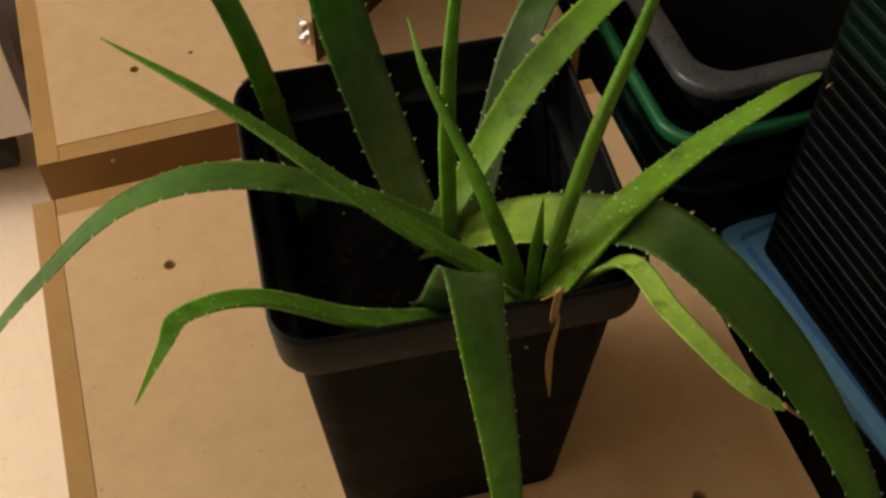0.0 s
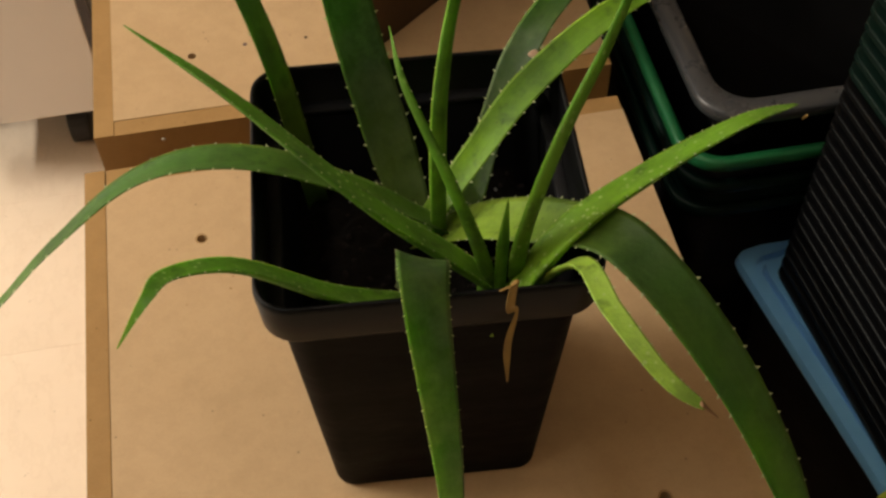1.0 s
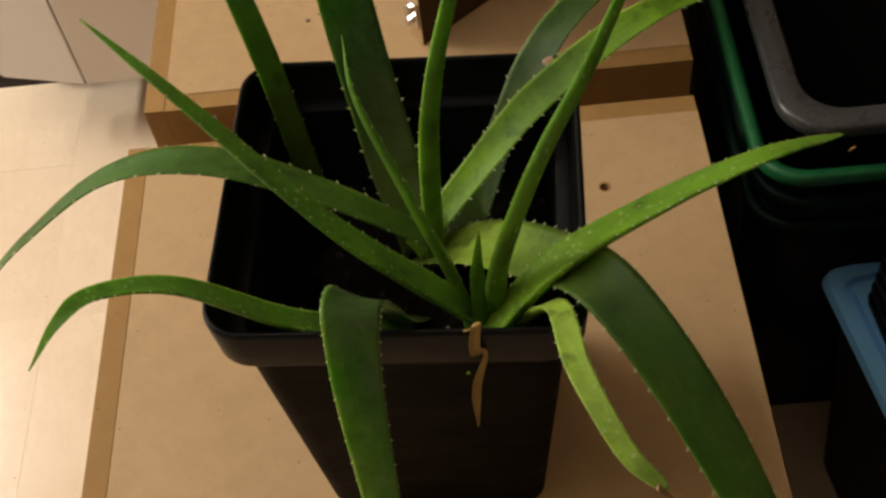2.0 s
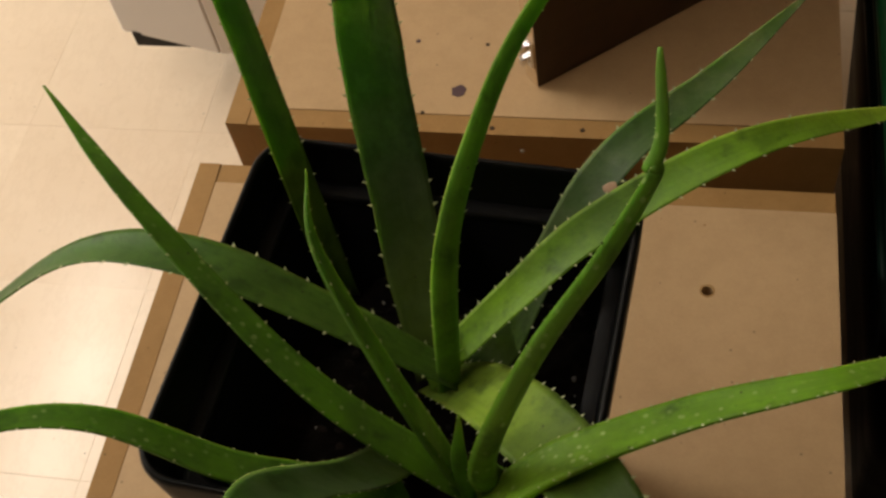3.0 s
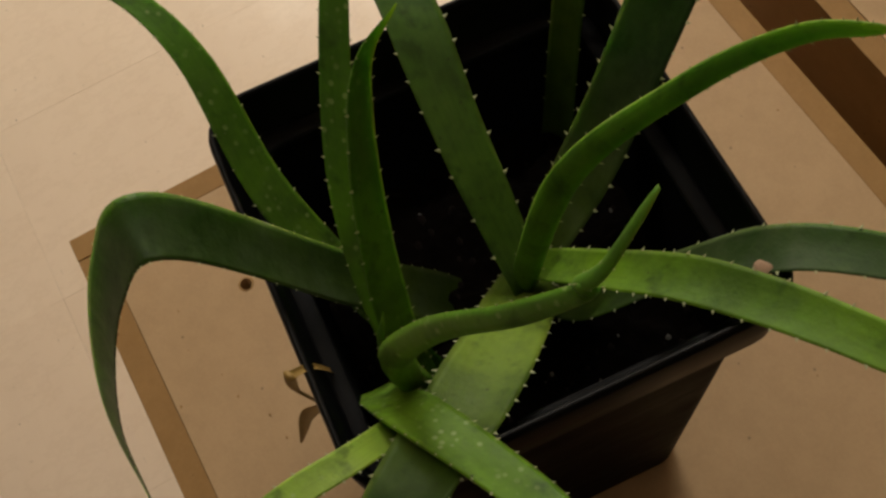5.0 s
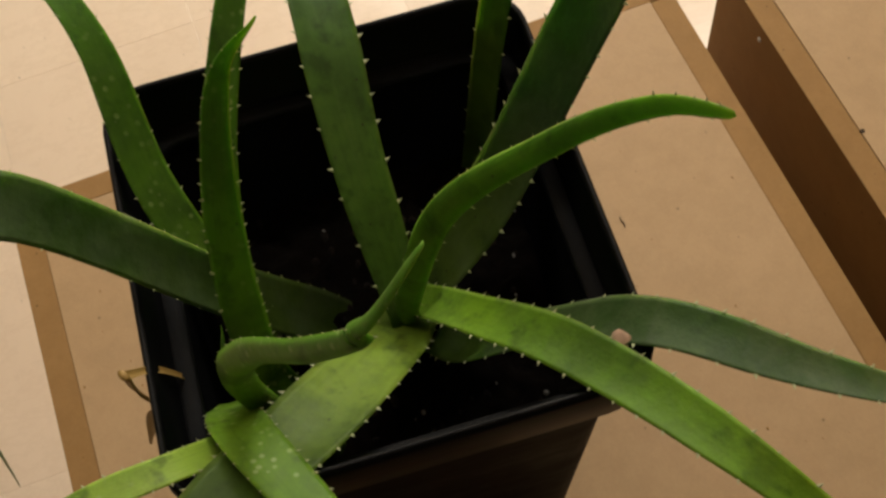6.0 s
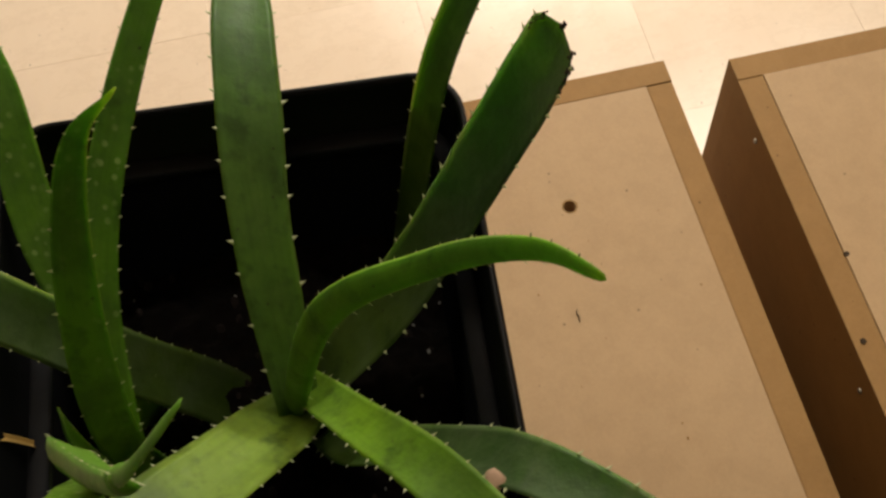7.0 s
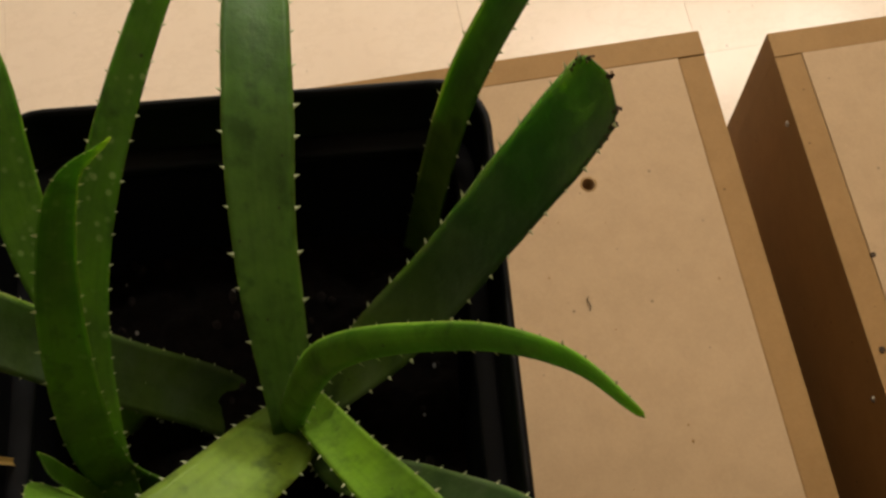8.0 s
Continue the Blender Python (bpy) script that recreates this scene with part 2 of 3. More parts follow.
def box(x0, x1, y0, y1, z0, z1, bm=None):
    bm = bm or bmesh.new()
    m = Matrix.Translation(((x0 + x1) / 2, (y0 + y1) / 2, (z0 + z1) / 2)) @ Matrix.Diagonal((x1 - x0, y1 - y0, z1 - z0, 1))
    bmesh.ops.create_cube(bm, size=1, matrix=m)
    return bm


def rounded(bm, hx, hy, r, z, seg=6):
    """A ring of vertices round a rectangle with round corners."""
    out = []
    for cx, cy, a0 in ((1, 1, 0), (-1, 1, 90), (-1, -1, 180), (1, -1, 270)):
        for i in range(seg + 1):
            a = radians(a0 + 90 * i / seg)
            out.append(bm.verts.new((cx * (hx - r) + r * math.cos(a), cy * (hy - r) + r * math.sin(a), z)))
    return out


def skin(bm, rings, close=False):
    n = len(rings[0])
    pairs = list(zip(rings, rings[1:])) + ([(rings[-1], rings[0])] if close else [])
    for a, b2 in pairs:
        for i in range(n):
            bm.faces.new((a[i], a[(i + 1) % n], b2[(i + 1) % n], b2[i]))


def spline(points, n):
    p = [Vector(q) for q in points]
    p = [2 * p[0] - p[1]] + p + [2 * p[-1] - p[-2]]
    m, out = len(p) - 3, []
    for k in range(n):
        s = m * k / (n - 1)
        i = min(int(s), m - 1)
        x = s - i
        a, b2, c2, d = p[i:i + 4]
        out.append(0.5 * (2 * b2 + (c2 - a) * x + (2 * a - 5 * b2 + 4 * c2 - d) * x * x + (3 * b2 - a - 3 * c2 + d) * x ** 3))
    return out


def tube(bm, pts, radius, seg=10, close=False):
    rings, ref = [], None
    for i, p in enumerate(pts):
        t = (pts[min(i + 1, len(pts) - 1)] - pts[max(i - 1, 0)]).normalized()
        ref = ref or (Vector((0, 0, 1)) if abs(t.z) < 0.9 else Vector((1, 0, 0)))
        side = t.cross(ref).normalized()
        ref = side.cross(t).normalized()
        rr = radius(i / (len(pts) - 1)) if callable(radius) else radius
        rings.append([bm.verts.new(p + rr * (math.cos(6.2832 * k / seg) * side + math.sin(6.2832 * k / seg) * ref)) for k in range(seg)])
    skin(bm, rings)
    bm.faces.new(rings[0]), bm.faces.new(rings[-1][::-1])
    return bm


# ---- room: the floor, with unseen guessed walls and ceiling round it ----
X0, X1, Y0, Y1 = -3.6, 2.2, -3.2, 2.6
for nm, b4 in (("wall_west", (X0 - 0.15, X0, Y0 - 0.15, Y1 + 0.15)), ("wall_east", (X1, X1 + 0.15, Y0 - 0.15, Y1 + 0.15)),
               ("wall_north", (X0, X1, Y1, Y1 + 0.15)), ("wall_south", (X0, X1, Y0 - 0.15, Y0))):
    tagged(link(nm, box(*b4, FLOOR, CEIL), WALL), "unseen plain beige wall, added for bounced light", "wall", kind="structure")
tagged(link("ceiling", box(X0 - 0.15, X1 + 0.15, Y0 - 0.15, Y1 + 0.15, CEIL, CEIL + 0.12), CEILING), "unseen plain white ceiling, added for bounced light", "ceiling", kind="structure")
floor = tagged(link("floor", box(X0 - 0.15, X1 + 0.15, Y0 - 0.15, Y1 + 0.15, FLOOR - 0.12, FLOOR - 0.003), GROUT), "cream marbled vinyl tile floor with thin dark joints", "floor", kind="structure")


def tube_fixture(x, y):
    ob = empty("ceiling_light", x, y, CEIL)
    bm = bmesh.new()
    skin(bm, [rounded(bm, 0.10, 0.70, 0.02, -0.001, 3), rounded(bm, 0.10, 0.70, 0.02, -0.03, 3), rounded(bm, 0.085, 0.685, 0.02, -0.055, 3)])
    bm.faces.new(bm.verts[:16][::-1]), bm.faces.new(bm.verts[-16:])
    part("housing", bm, HOUSING, ob)
    part("diffuser", box(-0.07, 0.07, -0.64, 0.64, -0.066, -0.057), GLOW, ob, "glowing milky diffuser")
    return tagged(ob, "unseen white ceiling light with a long glowing tube", "ceiling light")


tube_fixture(*TUBE_A)
# unseen fixture added to house the fill lamp
tube_fixture(*FILL_B)
tube_fixture(*TUBE_C)


# ---- the two cabinets of fibreboard ----
def panel_with_holes(w, d, z0, z1, holes, r=0.0042):
    """A board from (0,0) to (w,-d) with round holes cut through."""
    bm = bmesh.new()
    loops = [[(0, 0), (w, 0), (w, -d), (0, -d)]]
    for hx, hy in holes:
        loops.append([(hx + r * math.cos(6.2832 * k / 14), hy + r * math.sin(6.2832 * k / 14)) for k in range(14)])
    edges = []
    for lp in loops:
        vs = [bm.verts.new((x, y, z1)) for x, y in lp]
        edges += [bm.edges.new((vs[i], vs[(i + 1) % len(vs)])) for i in range(len(vs))]
    bmesh.ops.triangle_fill(bm, use_beauty=True, edges=edges, normal=(0, 0, 1))
    geo = bmesh.ops.extrude_face_region(bm, geom=list(bm.faces))
    for v in geo["geom"]:
        if isinstance(v, bmesh.types.BMVert):
            v.co.z = z0
    return bm


def cabinet(x, y, z, turn, holes, label, g=0.0004, worn=0.0010):
    """A cube of 18 mm boards, half a metre wide; its far left top corner is the origin."""
    ob = empty("cabinet", x, y, z, turn)
    h, w, t = 0.5 + z, 0.5, 0.0185
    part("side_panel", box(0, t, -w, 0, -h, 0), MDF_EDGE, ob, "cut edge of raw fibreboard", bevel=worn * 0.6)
    part("side_panel", box(w - t, w, -w + t, -t, -h, -t - 0.001), MDF_FACE, ob)
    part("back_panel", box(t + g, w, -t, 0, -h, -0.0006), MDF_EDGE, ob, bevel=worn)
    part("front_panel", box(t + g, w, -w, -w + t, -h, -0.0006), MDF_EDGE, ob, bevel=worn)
    top = panel_with_holes(w - t - g, w - 2 * t - 0.0008, -t, 0, [(hx - t - g, hy + t) for hx, hy in holes])
    top = part("top_panel", top, MDF_FACE, ob)
    top.location = (t + g, -t - 0.0004, 0)
    part("bottom_panel", box(t + g, w - t, -w + t, -t, -h, -h + t), MDF_FACE, ob)
    return tagged(ob, label, "cabinet", group="fibreboard cabinets")


CORNERS = [(0.10, -0.097), (0.41, -0.093), (0.42, -0.408), (0.098, -0.405)]
def worn_rims(cab, holes):
    for hx, hy in holes:
        rnd = random.Random(int(hx * 1000))
        bm = bmesh.new()
        inner = [bm.verts.new((0.0041 * math.cos(k * 0.3927), 0.0041 * math.sin(k * 0.3927), 0.0002)) for k in range(16)]
        ridge = [bm.verts.new((v.co.x * f, v.co.y * f, 0.0005)) for v, f in ((v, rnd.uniform(1.06, 1.14)) for v in inner)]
        outer = [bm.verts.new((v.co.x * f, v.co.y * f, 0.00005)) for v, f in ((v, rnd.uniform(1.22, 1.42)) for v in inner)]
        skin(bm, [inner, ridge, outer])
        ob = part("hole_rim", bm, MDF_EDGE, cab, "frayed rim of a drilled hole", smooth=True)
        ob.location = (hx, hy, 0.0)


cab_near = cabinet(0, 0, 0, 0, CORNERS, "raw tan fibreboard cube cabinet carrying the aloe pot")
cab_far = cabinet(0.008, 0.546, -0.004, 0, [(0.097, -0.406), (0.40, -0.10), (0.098, -0.10)], "raw tan fibreboard cube cabinet with an ink stain on top", 0.0001, 0.0003)


worn_rims(cab_near, CORNERS)


def flat_blob(name, x, y, z, r, mat, label, cat, seed, thick=0.0005, parent=None):
    rnd = random.Random(seed)
    bm = bmesh.new()
    rim = [r * (0.78 + 0.32 * rnd.random()) for _ in range(16)]
    lo = [bm.verts.new((rim[k] * math.cos(k * 0.3927), rim[k] * math.sin(k * 0.3927), 0)) for k in range(16)]
    hi = [bm.verts.new((v.co.x * 0.9, v.co.y * 0.9, thick)) for v in lo]
    skin(bm, [lo, hi])
    bm.faces.new(hi)
    ob = link(name, bm, mat, parent)
    ob.location = (x, y, z)
    if label:
        tagged(ob, label, cat)
    return ob


flat_blob("ink_stain", 0.194, -0.455, 0.0, 0.007, STAIN, "", "", 3, parent=cab_far)
flat_blob("ink_stain", 0.15, -0.40, 0.0, 0.0022, STAIN, "", "", 5, parent=cab_far)
# screw heads and dents along the facing board of the far cabinet
for sx, sz in ((0.062, -0.014), (0.251, -0.020), (0.36, -0.014)):
    bm = bmesh.new()
    bmesh.ops.create_cone(bm, cap_ends=True, segments=12, radius1=0.0022, radius2=0.0016, depth=0.0012, matrix=pose(sx, -0.5005, sz, 90))
    part("screw", bm, SCREW, cab_far)
for sx, sy in ((0.167, -0.480), (0.227, -0.4935), (0.211, -0.402), (0.30, -0.492)):
    flat_blob("dent", sx, sy, -0.0004, 0.0022, DARK_GAP, "", "", int(sx * 100), parent=cab_far)

# a dark fibre and a few sawdust crumbs on the near cabinet
bm = tube(bmesh.new(), spline([(-0.008, 0.001, 0.0007), (-0.003, -0.001, 0.0009), (0.003, 0.0012, 0.0007), (0.009, 0.0, 0.0007)], 12), 0.0006, 5)
fibre = link("fibre", bm, DARK_GAP)
fibre.location = (0.178, -0.114, 0.0)
fibre.scale = (0.5, 0.5, 1)
tagged(fibre, "thin dark dry fibre lying on the cabinet", "fibre")
rnd = random.Random(31)
bm = bmesh.new()
for _ in range(46):
    r = rnd.uniform(0.0003, 0.0009)
    bmesh.ops.create_icosphere(bm, subdivisions=1, radius=r, matrix=Matrix.Translation((rnd.uniform(0.03, 0.48), rnd.choice((rnd.uniform(-0.18, -0.03), rnd.uniform(-0.48, -0.42))), r * 0.5)) @ Matrix.Diagonal((1.4, 1, 0.6, 1)))
tagged(link("sawdust", bm, MDF_EDGE), "brown sawdust crumbs scattered on the cabinet", "sawdust", kind="stuff")

# upright board with a chrome hinge, standing on the far cabinet
board = empty("upright_board", 0.268, 0.097, -0.0035, 39)
part("panel", box(0, 0.34, 0, 0.018, 0, 0.42), MDF_SHADED, board, "dark brown shaded face", bevel=0.001)
bm = box(-0.0035, -0.0005, 0.002, 0.016, 0.022, 0.050)
box(-0.010, -0.0035, 0.006, 0.012, 0.026, 0.033, bm)
box(-0.010, -0.0035, 0.006, 0.012, 0.039, 0.046, bm)
part("hinge", bm, CHROME, board, "small chrome hinge leaf", bevel=0.0006)
# the lit edge keeps the plain board tone against the darkened face
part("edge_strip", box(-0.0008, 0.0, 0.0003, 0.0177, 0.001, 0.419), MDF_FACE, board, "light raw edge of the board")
tagged(board, "brown board darkened for shade, with a chrome hinge, standing on the cabinet", "board")


# ---- the square black pot ----
POT = (0.2637, -0.2890, 0.0)
POT_TURN, RIM = -4.7, 0.2680
DEEP_WAY = 0.972  # the pot is a little shorter from south to north
pot = empty("flower_pot", *POT, POT_TURN)


def pot_body():
    bm = bmesh.new()
    prof = [(0.066, 0.012, 0.012), (0.0725, 0.014, 0.0), (0.0745, 0.015, 0.004), (0.0905, 0.019, 0.2330), (0.0915, 0.019, 0.2364)]
    rings = [rounded(bm, h, h * DEEP_WAY, r, z, 7) for h, r, z in prof]
    inner = [(0.0865, 0.017, 0.2339), (0.0700, 0.013, 0.010), (0.06, 0.010, 0.010)]
    rings += [rounded(bm, h, h * DEEP_WAY, r, z, 7) for h, r, z in inner]
    skin(bm, rings)
    bm.faces.new(rings[0][::-1]), bm.faces.new(rings[-1])
    return bm


def pot_rim():
    bm = bmesh.new()
    prof = [(0.0912, 0.019, 0.2334), (0.0985, 0.021, 0.2344), (0.0993, 0.0215, 0.2364), (0.1010, 0.022, 0.2641), (0.1003, 0.0215, 0.2671), (0.0992, 0.021, RIM),
            (0.0977, 0.020, 0.2673), (0.0968, 0.0195, 0.2650), (0.0950, 0.019, 0.2399), (0.0905, 0.018, 0.2367)]
    rings = [rounded(bm, h, h * DEEP_WAY, r, z, 7) for h, r, z in prof]
    skin(bm, rings, close=True)
    return bm


part("body", pot_body(), POT_MATT, pot, smooth=True)
part("rim", pot_rim(), POT_BLACK, pot, "thick black turned-out rim", smooth=True)
bm = bmesh.new()
skin(bm, [rounded(bm, h, h * DEEP_WAY, r, z, 7) for h, r, z in ((0.0944, 0.019, 0.2389), (0.0930, 0.0185, 0.2395), (0.0868, 0.017, 0.2385), (0.0858, 0.0165, 0.2374), (0.0858, 0.0165, 0.2334), (0.0870, 0.017, 0.2334), (0.0940, 0.019, 0.2369))], close=True)
part("ledge", bm, LEDGE, pot, "scuffed grey inner ledge", smooth=True)
tagged(pot, "black square plastic flower pot with a thick rim", "flower pot")

SOIL_Z = 0.171
bm = bmesh.new()
bmesh.ops.create_grid(bm, x_segments=60, y_segments=60, size=0.0815)
for v in bm.verts:
    far = max(0.0, min(abs(v.co.x), abs(v.co.y)) - 0.066)
    v.co.x -= math.copysign(far * 0.45, v.co.x)
    v.co.y -= math.copysign(far * 0.45, v.co.y)
    p = Vector((v.co.x, v.co.y, 0))
    v.co.z = 0.010 * noise.noise(p * 25) + 0.006 * noise.noise(p * 80) + 0.003 * noise.noise(p * 200) - 0.004 * (p.length / 0.08) ** 2
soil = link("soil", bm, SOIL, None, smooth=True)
soil.matrix_world = pose(POT[0], POT[1], SOIL_Z, 0, 0, POT_TURN)
tagged(soil, "dark peat soil with crumbs in the pot", "soil", kind="stuff")


def crumbs(name, mat, n, size, seed, label):
    rnd = random.Random(seed)
    bm = bmesh.new()
    for _ in range(n):
        x, y, s = rnd.uniform(-0.078, 0.078), rnd.uniform(-0.078, 0.078), size * rnd.uniform(0.5, 1.3)
        p = Vector((x, y, 0))
        z = 0.010 * noise.noise(p * 25) + 0.006 * noise.noise(p * 80) + 0.003 * noise.noise(p * 200) - 0.004 * (p.length / 0.08) ** 2
        bmesh.ops.create_icosphere(bm, subdivisions=1, radius=s, matrix=pose(x, y, z + s * 0.2, rnd.uniform(0, 90), rnd.uniform(0, 90), 0) @ Matrix.Diagonal((1, rnd.uniform(0.5, 1), rnd.uniform(0.4, 0.8), 1)))
    ob = link(name, bm, mat)
    ob.matrix_world = pose(POT[0], POT[1], SOIL_Z, 0, 0, POT_TURN)
    return tagged(ob, label, "soil crumbs", kind="stuff")


crumbs("perlite", PERLITE, 26, 0.0015, 4, "pale perlite grains on the dark soil")
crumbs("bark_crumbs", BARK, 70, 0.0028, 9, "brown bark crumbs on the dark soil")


# ---- the aloe ----
aloe = empty("aloe_plant", 0.276, -0.281, SOIL_Z)
MARGINS = {}
HEART = Vector((0.276, -0.281, 0.180))


def leaf(points, widths, colour, thick=0.30, channel=0.10, hint=None, hint_at=0.0, twist=(0, 0), flecks=0.0, pale=0.22, teeth=0.0125, size=0.0020, blunt=False, mottle=0.15, label="", n=44, mat=None, name="leaf"):
    pts = spline(points, n)
    tang = [(pts[min(i + 1, n - 1)] - pts[max(i - 1, 0)]).normalized() for i in range(n)]
    up = Vector(hint) if hint else (Vector((HEART.x - pts[n // 2].x, HEART.y - pts[n // 2].y, 0)).normalized() * 0.7 + Vector((0, 0, 1)))
    k0 = int(hint_at * (n - 1))
    nor = (up - up.dot(tang[k0]) * tang[k0]).normalized()
    for i in range(k0, 0, -1):
        nor = tang[i].rotation_difference(tang[i - 1]) @ nor
    bm = bmesh.new()
    lay_s, lay_a, lay_p, lay_m = (bm.verts.layers.float.new(k) for k in ("along", "across", "pale", "mottle"))
    ss, ww = [w[0] for w in widths], [w[1] / 2000 for w in widths]
    margins, rings, prev = [], [], tang[0]
    for i, (p, t) in enumerate(zip(pts, tang)):
        s = i / (n - 1)
        nor = prev.rotation_difference(t) @ nor
        nor = (nor - nor.dot(t) * t).normalized()
        prev = t
        tw = Matrix.Rotation(radians(float(np.interp(s, (0, 1), twist))), 3, t)
        nn = tw @ nor
        side = t.cross(nn).normalized()
        w = max(float(np.interp(s, ss, ww)), 0.0004)
        if blunt:
            w = max(w * min(1.0, math.sqrt(max(0.0, 1 - max(0.0, (s - 0.93) / 0.07) ** 2)) + 0.02), 0.0004)
        w *= 1 + 0.035 * noise.noise(Vector((s * 9, points[0][0] * 50, points[-1][1] * 40)))
        th = w * 2 * thick * (1 - 0.45 * s)
        ch = w * 2 * channel
        ring = []
        for a in (-1, -0.8, -0.45, 0, 0.45, 0.8, 1):
            ring.append((a, -ch * (1 - a * a) + w * 0.03 * noise.noise(Vector((s * 14, a * 1.5, points[-1][0] * 60)))))
        for a in (0.88, 0.6, 0.2, -0.2, -0.6, -0.88):
            ring.append((a, -max(th, ch * 1.25) * (1 - a * a) ** 0.62 - 0.0001))
        vs = []
        for a, h in ring:
            v = bm.verts.new(p + side * (a * w) + nn * h)
            v[lay_s], v[lay_a], v[lay_p], v[lay_m] = s, a, pale, mottle
            vs.append(v)
        rings.append(vs)
        margins.append((p, side, w, t, nn, s))
    skin(bm, rings)
    bm.faces.new(rings[0][::-1]), bm.faces.new(rings[-1])
    ob = part(name, bm, mat or ALOE, aloe, label, smooth=True)
    ob.matrix_parent_inverse = aloe.matrix_world.inverted()
    ob.color = (*colour, flecks)
    MARGINS[ob.name] = margins
    if teeth:
        rnd = random.Random(int(points[-1][0] * 9973) + n)
        bm = bmesh.new()
        length = sum((pts[i + 1] - pts[i]).length for i in range(n - 1))
        for sg in (-1, 1):
            d = 0.02
            while d < length * 0.97:
                k = d / length * (n - 1)
                i = min(int(k), n - 2)
                fr = k - i
                p = margins[i][0].lerp(margins[i + 1][0], fr)
                sd, t, nn = margins[i][1] * sg, margins[i][3], margins[i][4]
                w = margins[i][2] * (1 - fr) + margins[i + 1][2] * fr
                sz = size * rnd.uniform(0.7, 1.15) * min(1, 0.35 + w / 0.010)
                q = p + sd * (w - 0.0003)
                bw = sz * 0.42
                tip = q + sd * sz + t * sz * 0.45 + nn * sz * 0.15
                ring = [bm.verts.new(q + t * bw), bm.verts.new(q + nn * bw * 0.5), bm.verts.new(q - t * bw), bm.verts.new(q - nn * bw * 0.6)]
                mid = [bm.verts.new(v.co.lerp(tip, 0.55) - t * sz * 0.06) for v in ring]
                skin(bm, [ring, mid])
                tv = bm.verts.new(tip)
                for j in range(4):
                    bm.faces.new((mid[j], mid[(j + 1) % 4], tv))
                d += teeth * rnd.uniform(0.75, 1.3)
        tt = part("teeth", bm, TOOTH, ob, "pale pointed margin teeth")
        tt["kind"] = "stuff"
    return ob


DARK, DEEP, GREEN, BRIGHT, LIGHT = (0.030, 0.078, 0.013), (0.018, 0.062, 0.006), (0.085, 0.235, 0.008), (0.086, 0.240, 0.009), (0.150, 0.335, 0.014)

leaf([(0.2030, -0.2199, 0.1642), (0.1886, -0.1976, 0.2816), (0.1691, -0.1653, 0.3523), (0.1500, -0.1455, 0.4378), (0.1429, -0.1284, 0.4805)], [(0, 17), (0.45, 15.5), (0.8, 10), (1, 2)], DEEP, 0.25, hint=(0.5, -0.8, 0.2), label="narrow dark green upright leaf")
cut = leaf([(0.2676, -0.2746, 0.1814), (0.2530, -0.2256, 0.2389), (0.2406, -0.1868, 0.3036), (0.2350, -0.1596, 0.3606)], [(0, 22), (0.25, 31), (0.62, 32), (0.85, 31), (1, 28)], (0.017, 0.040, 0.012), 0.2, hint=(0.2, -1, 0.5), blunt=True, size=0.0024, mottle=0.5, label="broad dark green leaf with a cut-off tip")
leaf([(0.2823, -0.2802, 0.1969), (0.2218, -0.2784, 0.2513), (0.1591, -0.2707, 0.2810), (0.0982, -0.2673, 0.2741), (0.0376, -0.2818, 0.2383), (-0.0227, -0.2883, 0.1825), (-0.0889, -0.2911, 0.1477)], [(0, 18), (0.12, 24.5), (0.27, 28), (0.4, 26), (0.66, 16), (0.84, 10), (1, 2.5)], (0.052, 0.140, 0.020), 0.2, hint=(0.4, 0.2, 1), size=0.0026, teeth=0.0165, pale=0.15, mottle=0.0, label="long green leaf arching over the pot's edge", n=60)
leaf([(0.2761, -0.2849, 0.1828), (0.2827, -0.2592, 0.2835), (0.3020, -0.2191, 0.3406), (0.3257, -0.1950, 0.3806), (0.3496, -0.1823, 0.4015)], [(0, 13), (0.2, 14), (0.45, 10.5), (0.62, 9.5), (0.78, 8.2), (0.92, 6.6), (0.98, 4.4), (1, 2)], BRIGHT, 0.32, 0.03, hint=(-0.3, 0.6, 0.3), label="rounded bright green inner leaf curving outwards")
leaf([(0.2630, -0.2795, 0.1899), (0.3060, -0.2565, 0.2352), (0.3498, -0.2295, 0.2678), (0.4208, -0.1933, 0.2899), (0.5101, -0.1384, 0.2572)], [(0, 16), (0.25, 19), (0.45, 22), (0.7, 19), (0.88, 11), (1, 2)], LIGHT, 0.2, hint=(-0.5, -0.5, 1), label="broad bright green leaf with a pale keel")
sc = leaf([(0.2833, -0.2717, 0.1784), (0.3020, -0.2602, 0.1963), (0.3235, -0.2315, 0.2366), (0.3559, -0.1977, 0.2792), (0.4002, -0.1532, 0.2880), (0.4438, -0.1032, 0.2966)], [(0, 19), (0.2, 20), (0.4, 20), (0.52, 24), (0.71, 20), (0.82, 15), (1, 2)], DARK, 0.2, hint=(-0.5, -0.5, 1), mottle=0.8, label="dark green leaf with a corky scar")
leaf([(0.2637, -0.2710, 0.1769), (0.2993, -0.2980, 0.2197), (0.3376, -0.3402, 0.2595), (0.3682, -0.3825, 0.2822), (0.4103, -0.4458, 0.2419), (0.4470, -0.5016, 0.1645), (0.4704, -0.5537, 0.0725)], [(0, 22), (0.12, 34), (0.28, 38), (0.45, 32), (0.6, 31), (0.78, 25), (1, 4)], (0.030, 0.080, 0.012), 0.17, hint=(-0.4, 0.3, 1), pale=0.85, mottle=0.12, size=0.0024, label="widest leaf, pale at its base, hanging over the rim", n=56)
